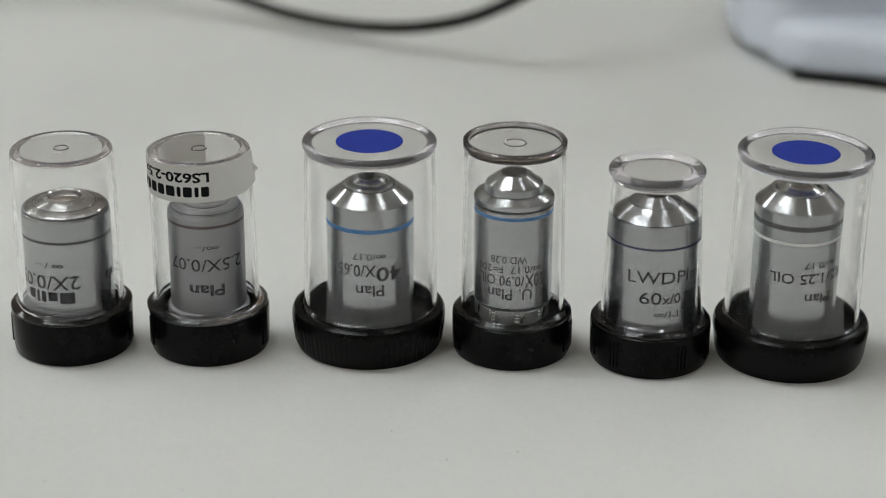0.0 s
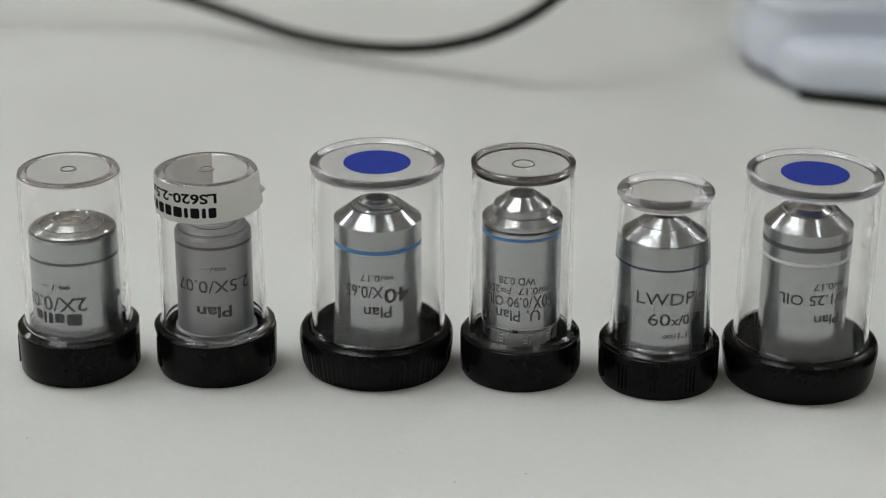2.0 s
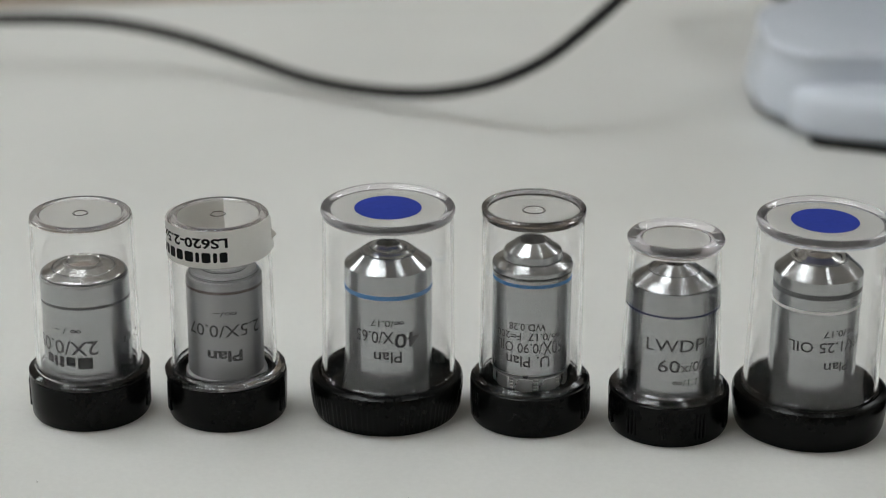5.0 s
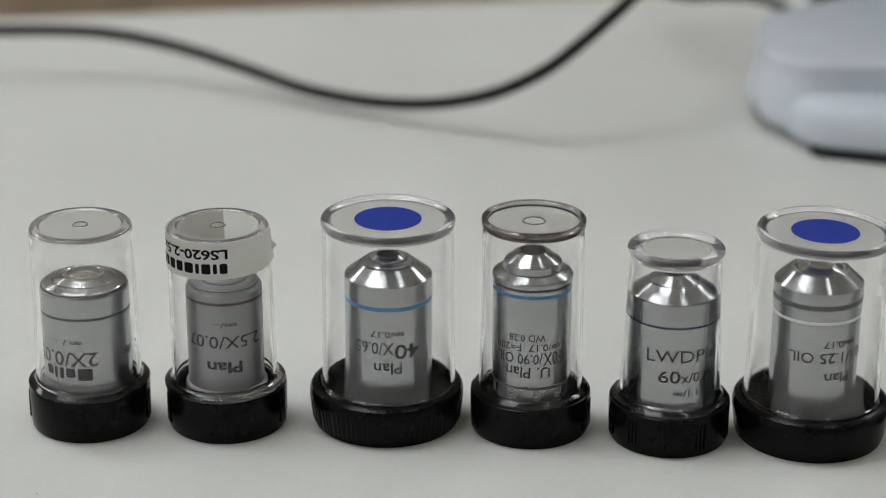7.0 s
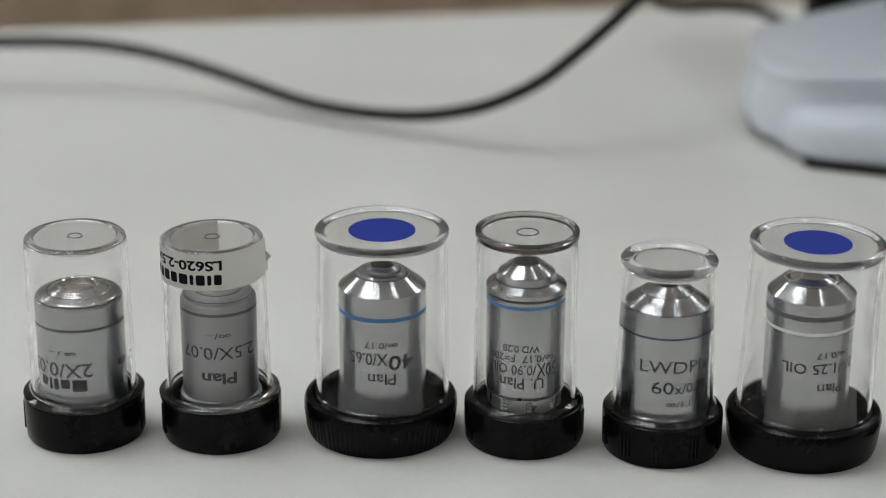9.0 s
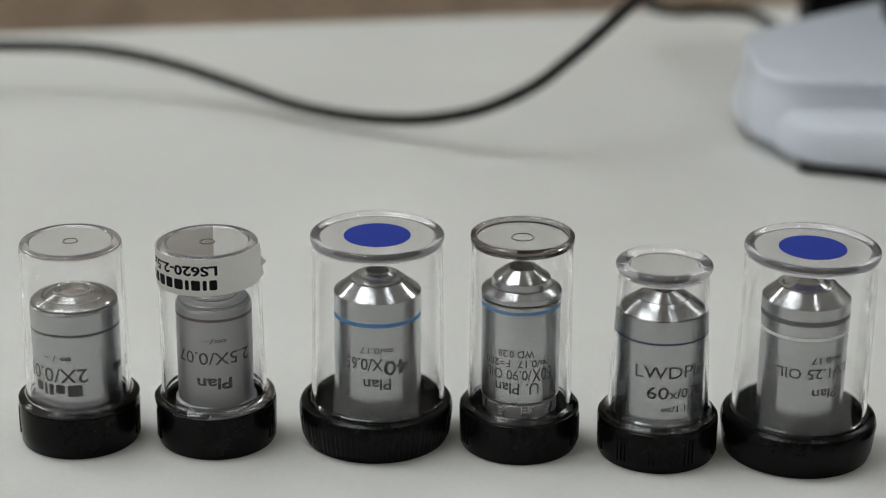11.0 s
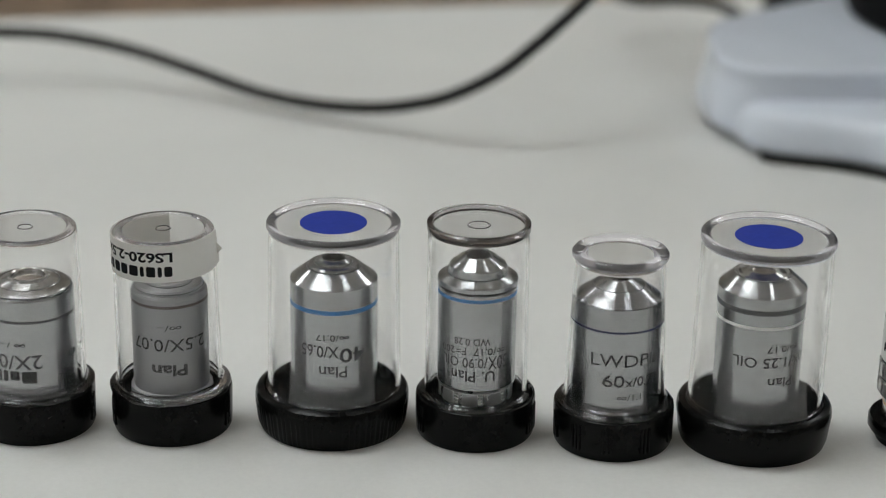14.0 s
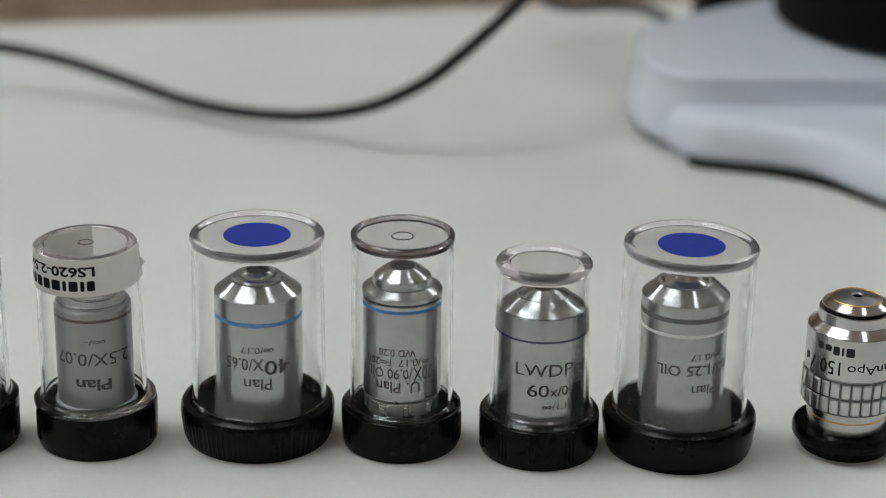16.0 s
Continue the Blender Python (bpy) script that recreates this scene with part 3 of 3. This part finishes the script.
part("nose_ring", lathe([(7.6, 48.9 - B), (7.5, 49.4 - B), (6.9, 49.6 - B), (6.0, 49.3 - B), (5.0, 49.7 - B), (4.2, 50.0 - B), (3.6, 50.0 - B), (3.2, 49.4 - B), (0, 49.4 - B)]), M_CHROME, o, "stepped bright nose ring", angle=9)
part("front_lens", lathe([(3.0, 49.45 - B), (1.5, 49.7 - B), (0, 49.75 - B)], seg=40), M_LENS_PALE, o, "pale front lens")
part("color_band", band(11.95, 41.0 - B, 42.4 - B), M_GREY_BAND, o, "black line")
part("color_band", band(11.9, 36.95 - B, 37.7 - B, 0.16), M_WHITE_BAND, o, "white line")
groove_shade(o, 7.7, 49.15 - B, 0.16)
inscription(o, "\u221e/0.17", 11.8, 2, 48, 31.2 - B, 1.9)
inscription(o, "100X/1.25 OIL", 11.8, -43.2, 84, 27.3 - B, 3.0)
inscription(o, "Plan", 11.8, 5.4, 42, 21.4 - B, 2.9)

# seventh objective: stands free on its black cap
NX, NY = 144.1, 520.9
stand = thing("objective_holder", NX, NY, 0, "flat round black plastic holder under a chrome objective", "objective holder")
part("disc", lathe([(0, 0.2), (11.4, 0.2), (11.8, 0), (12.3, 0.4), (12.4, 3.0), (14.3, 3.4), (14.65, 4.0), (14.65, 6.2), (14.2, 7.0), (11.6, 7.1), (11.4, 6.6), (0, 6.6)]), M_BLACK, stand)
o = thing("microscope_objective", NX, NY, 6.65, "bright chrome objective with two rows of grip blocks", "microscope objective", "microscope objectives")
B = 6.65
part("barrel", lathe([(0, 0), (11.0, 0), (11.1, 13.0 - B), (12.2, 13.6 - B), (12.4, 24.2 - B), (12.7, 24.5 - B), (12.7, 36.4 - B), (12.5, 36.7 - B), (10.2, 38.5 - B), (10.0, 38.6 - B), (10.0, 41.4 - B), (9.8, 41.7 - B), (8.8, 41.8 - B), (8.8, 42.5 - B), (9.3, 42.6 - B), (9.2, 42.9 - B), (7.1, 44.2 - B), (6.5, 44.3 - B)]), M_CHROME, o, angle=9)
part("front_ring", lathe([(6.5, 44.25 - B), (4.2, 44.9 - B), (2.2, 45.2 - B), (1.7, 45.1 - B), (1.2, 44.7 - B), (0, 44.7 - B)]), M_METAL_DULL, o, "dark conical front ring", angle=9)
part("front_lens", lathe([(1.3, 44.75 - B), (0.7, 44.9 - B), (0, 44.95 - B)], seg=32), M_LENS, o, "tiny dark front lens")
part("brass_ring", lathe([(6.4, 44.2 - B), (6.7, 44.55 - B), (7.0, 44.35 - B), (6.7, 44.1 - B)], closed=True), M_GOLD, o, "thin brass ring")
part("brass_ring", band(11.08, 10.9 - B, 11.4 - B), M_GOLD, o, "thin brass line")
# recess under the nose blackened by a band in place of shade
part("shadow_gap", band(8.8, 41.85 - B, 42.45 - B, 0.1), M_INK, o, "black line painting the shade in a narrow gap")
# ring coloured dark so the gaps between blocks look shaded
part("grip_core", lathe([(12.0, 14.0 - B), (12.42, 14.0 - B), (12.42, 24.1 - B), (12.0, 24.1 - B)], closed=True), M_GRIP_SHADE, o, "dark ring painting the shade between the grip blocks")
me = mesh_of("grip_block", arc_block(12.3, 13.05, 10.5, 0, 4.15, 0.3), M_BLOCK)
for z in (14.55, 19.4):
    for k in range(27):
        q = new("grip_block", me)
        q.parent = o
        q.matrix_basis = Matrix.Rotation(radians(360 / 27 * k - 4.1), 4, "Z") @ Matrix.Translation((0, 0, (z - B) * MM))
inscription(o, "PlanApo", 12.7, -18, 52, 28.5 - B, 3.4, bold=0.0)
inscription(o, "150", 12.7, -54, -26.8, 28.0 - B, 4.0, bold=0.0)
inscription(o, "/", 12.7, -72, -63, 27.8 - B, 4.0, bold=0.0)
name_blocks(o, [(0.75, 1), (0.2, 1), (0.6, 1), (0.6, 0.7), (0.6, 0.7)], 12.7, -59, -10.8, 33.1 - B, 2.5, mat=M_INK_GREY)
name_blocks(o, [(0.5, 0.8), (0.5, 1.0)], 12.7, -84, -76, 28.5 - B, 2.4, mat=M_INK_GREY)


# ---- microscope base ----
def rounded(points, radii, n=7):
    out = []
    for i, p in enumerate(points):
        p, a, b = Vector(p), Vector(points[i - 1]), Vector(points[(i + 1) % len(points)])
        r = min(radii[i], (a - p).length * 0.48, (b - p).length * 0.48)
        s, e = p + (a - p).normalized() * r, p + (b - p).normalized() * r
        for k in range(n + 1):
            t = k / n
            out.append(s * (1 - t) ** 2 + p * 2 * t * (1 - t) + e * t * t)
    return out


def inset(outline, d):
    n, out = len(outline), []
    for i in range(n):
        a, b, c = outline[i - 1], outline[i], outline[(i + 1) % n]
        t = ((b - a).normalized() + (c - b).normalized()).normalized()
        out.append(b + Vector((-t.y, t.x)) * d)
    return out


def loft(outline, profile):
    bm = bmesh.new()
    rings = [[bm.verts.new((p.x * MM, p.y * MM, z * MM)) for p in inset(outline, d)] for d, z in profile]
    n = len(outline)
    for a, b in zip(rings, rings[1:]):
        for k in range(n):
            bm.faces.new((a[k], a[(k + 1) % n], b[(k + 1) % n], b[k]))
    bm.faces.new(rings[0])
    bm.faces.new(rings[-1])
    return bm


scope = thing("microscope", 0, 0, 0, "pale blue-grey microscope base with black lamp housing on it", "microscope")
outline = rounded([(117, 824), (117.5, 806), (122.5, 794), (126.5, 781), (128.5, 767.5), (137, 756.5), (178, 744.5), (199, 707), (221, 682), (340, 678), (345, 966), (265, 962), (122, 846)],
                  [6, 6, 5, 6, 8, 14, 26, 30, 24, 40, 40, 20, 10])
part("base", loft(outline, [(4, 3.2), (1.6, 3.7), (0.4, 5.5), (0, 8), (0.3, 11), (1.0, 14.5), (2.4, 17.2), (4.6, 19.2), (8, 20.4), (14, 21)]), M_SCOPE, scope, "pale blue-grey spreading base", angle=60)
upper = rounded([(120, 828), (120, 788), (133, 772), (345, 775), (345, 964), (265, 961), (126, 848)], [10, 14, 18, 10, 30, 20, 12])
part("base_deck", loft(upper, [(-1.5, 6), (-1.2, 18), (0, 22), (0.9, 25.5), (0.8, 28.5), (0.3, 30.6), (0.6, 32), (1.8, 32.8), (4, 33)]), M_SCOPE, scope, "flat raised deck of the base", angle=60)
part("rubber_foot", loft(rounded([(134, 758), (177, 744), (217, 691), (330, 682), (330, 710), (232, 720), (186, 772), (138, 782)], [6, 30, 30, 8, 8, 20, 20, 6]), [(1, 0), (0.2, 0.4), (0, 3.6)]), M_RUBBER, scope, "black rubber foot")
part("rubber_foot", loft(rounded([(119.5, 822), (120.5, 802), (134, 804), (132, 828)], [5, 5, 5, 5]), [(1, 0), (0.2, 0.4), (0, 3.6)]), M_RUBBER, scope, "black rubber foot")
part("rubber_foot", loft(rounded([(300, 920), (336, 918), (336, 944), (300, 942)], [5, 5, 5, 5]), [(1, 0), (0.2, 0.4), (0, 3.6)]), M_RUBBER, scope, "black rubber foot")
# only its lower edge is in view; unseen height added to shade the base
lamp = part("lamp_housing", lathe([(0, 0), (72, 0), (79, 2), (80, 8), (80, 130), (76, 134), (0, 134)], seg=96), M_HOUSING, scope, "round black lamp housing")
lamp.location = (0.2635, 0.857, 0.033)
unit = thing("power_unit", 184, 925, 0, "small black plastic power unit standing behind the microscope", "power unit")
part("housing", box(46, 30, 72, 2.5), M_HOUSING, unit)

# ---- cable ----
cable = part("cable", tube([(-330, 850, 18), (-260, 856, 19), (-209, 858, 20), (-165, 857, 20.5), (-141, 855.5, 18.7), (-116, 849, 15.2), (-91, 838, 10.6), (-66, 822.4, 6.8), (-47, 811, 6), (-28, 801, 6.9), (-9.6, 792, 9.7), (8.4, 783, 15.4),
                            (21.6, 776.3, 22.2), (34.9, 774.9, 30.0), (46.0, 776.2, 38.7), (57.5, 782.0, 47.3), (69.3, 788.6, 56.9), (79.0, 796.6, 65.1), (86, 812, 84), (92, 840, 92), (92, 880, 78), (90, 915, 44), (92, 931, 23), (105, 938, 17), (122, 944, 16), (140, 941, 15), (153, 915, 13), (158, 885, 12), (162, 862, 12)], 2.5), M_RUBBER)
tagged(cable, "thick black rubber cable curving over the white table", "cable")

# ---- specks on the table ----
bm = bmesh.new()
rng = random.Random(11)
for k in range(7):
    x, y, r = rng.uniform(-120, 150), rng.uniform(430, 482), rng.uniform(0.1, 0.22)
    if min(math.hypot(x - cx, y - cy) for cx, cy in CASES) < 26:
        continue
    made = bmesh.ops.create_icosphere(bm, subdivisions=1, radius=r * MM)
    for v in made["verts"]:
        v.co = Vector((v.co.x * rng.uniform(0.8, 1.6) + x * MM, v.co.y + y * MM, v.co.z * 0.6 + r * 0.55 * MM))
tagged(part("dust", bm, M_DUST), "tiny dark dust specks lying on the white table", "dust", kind="stuff")
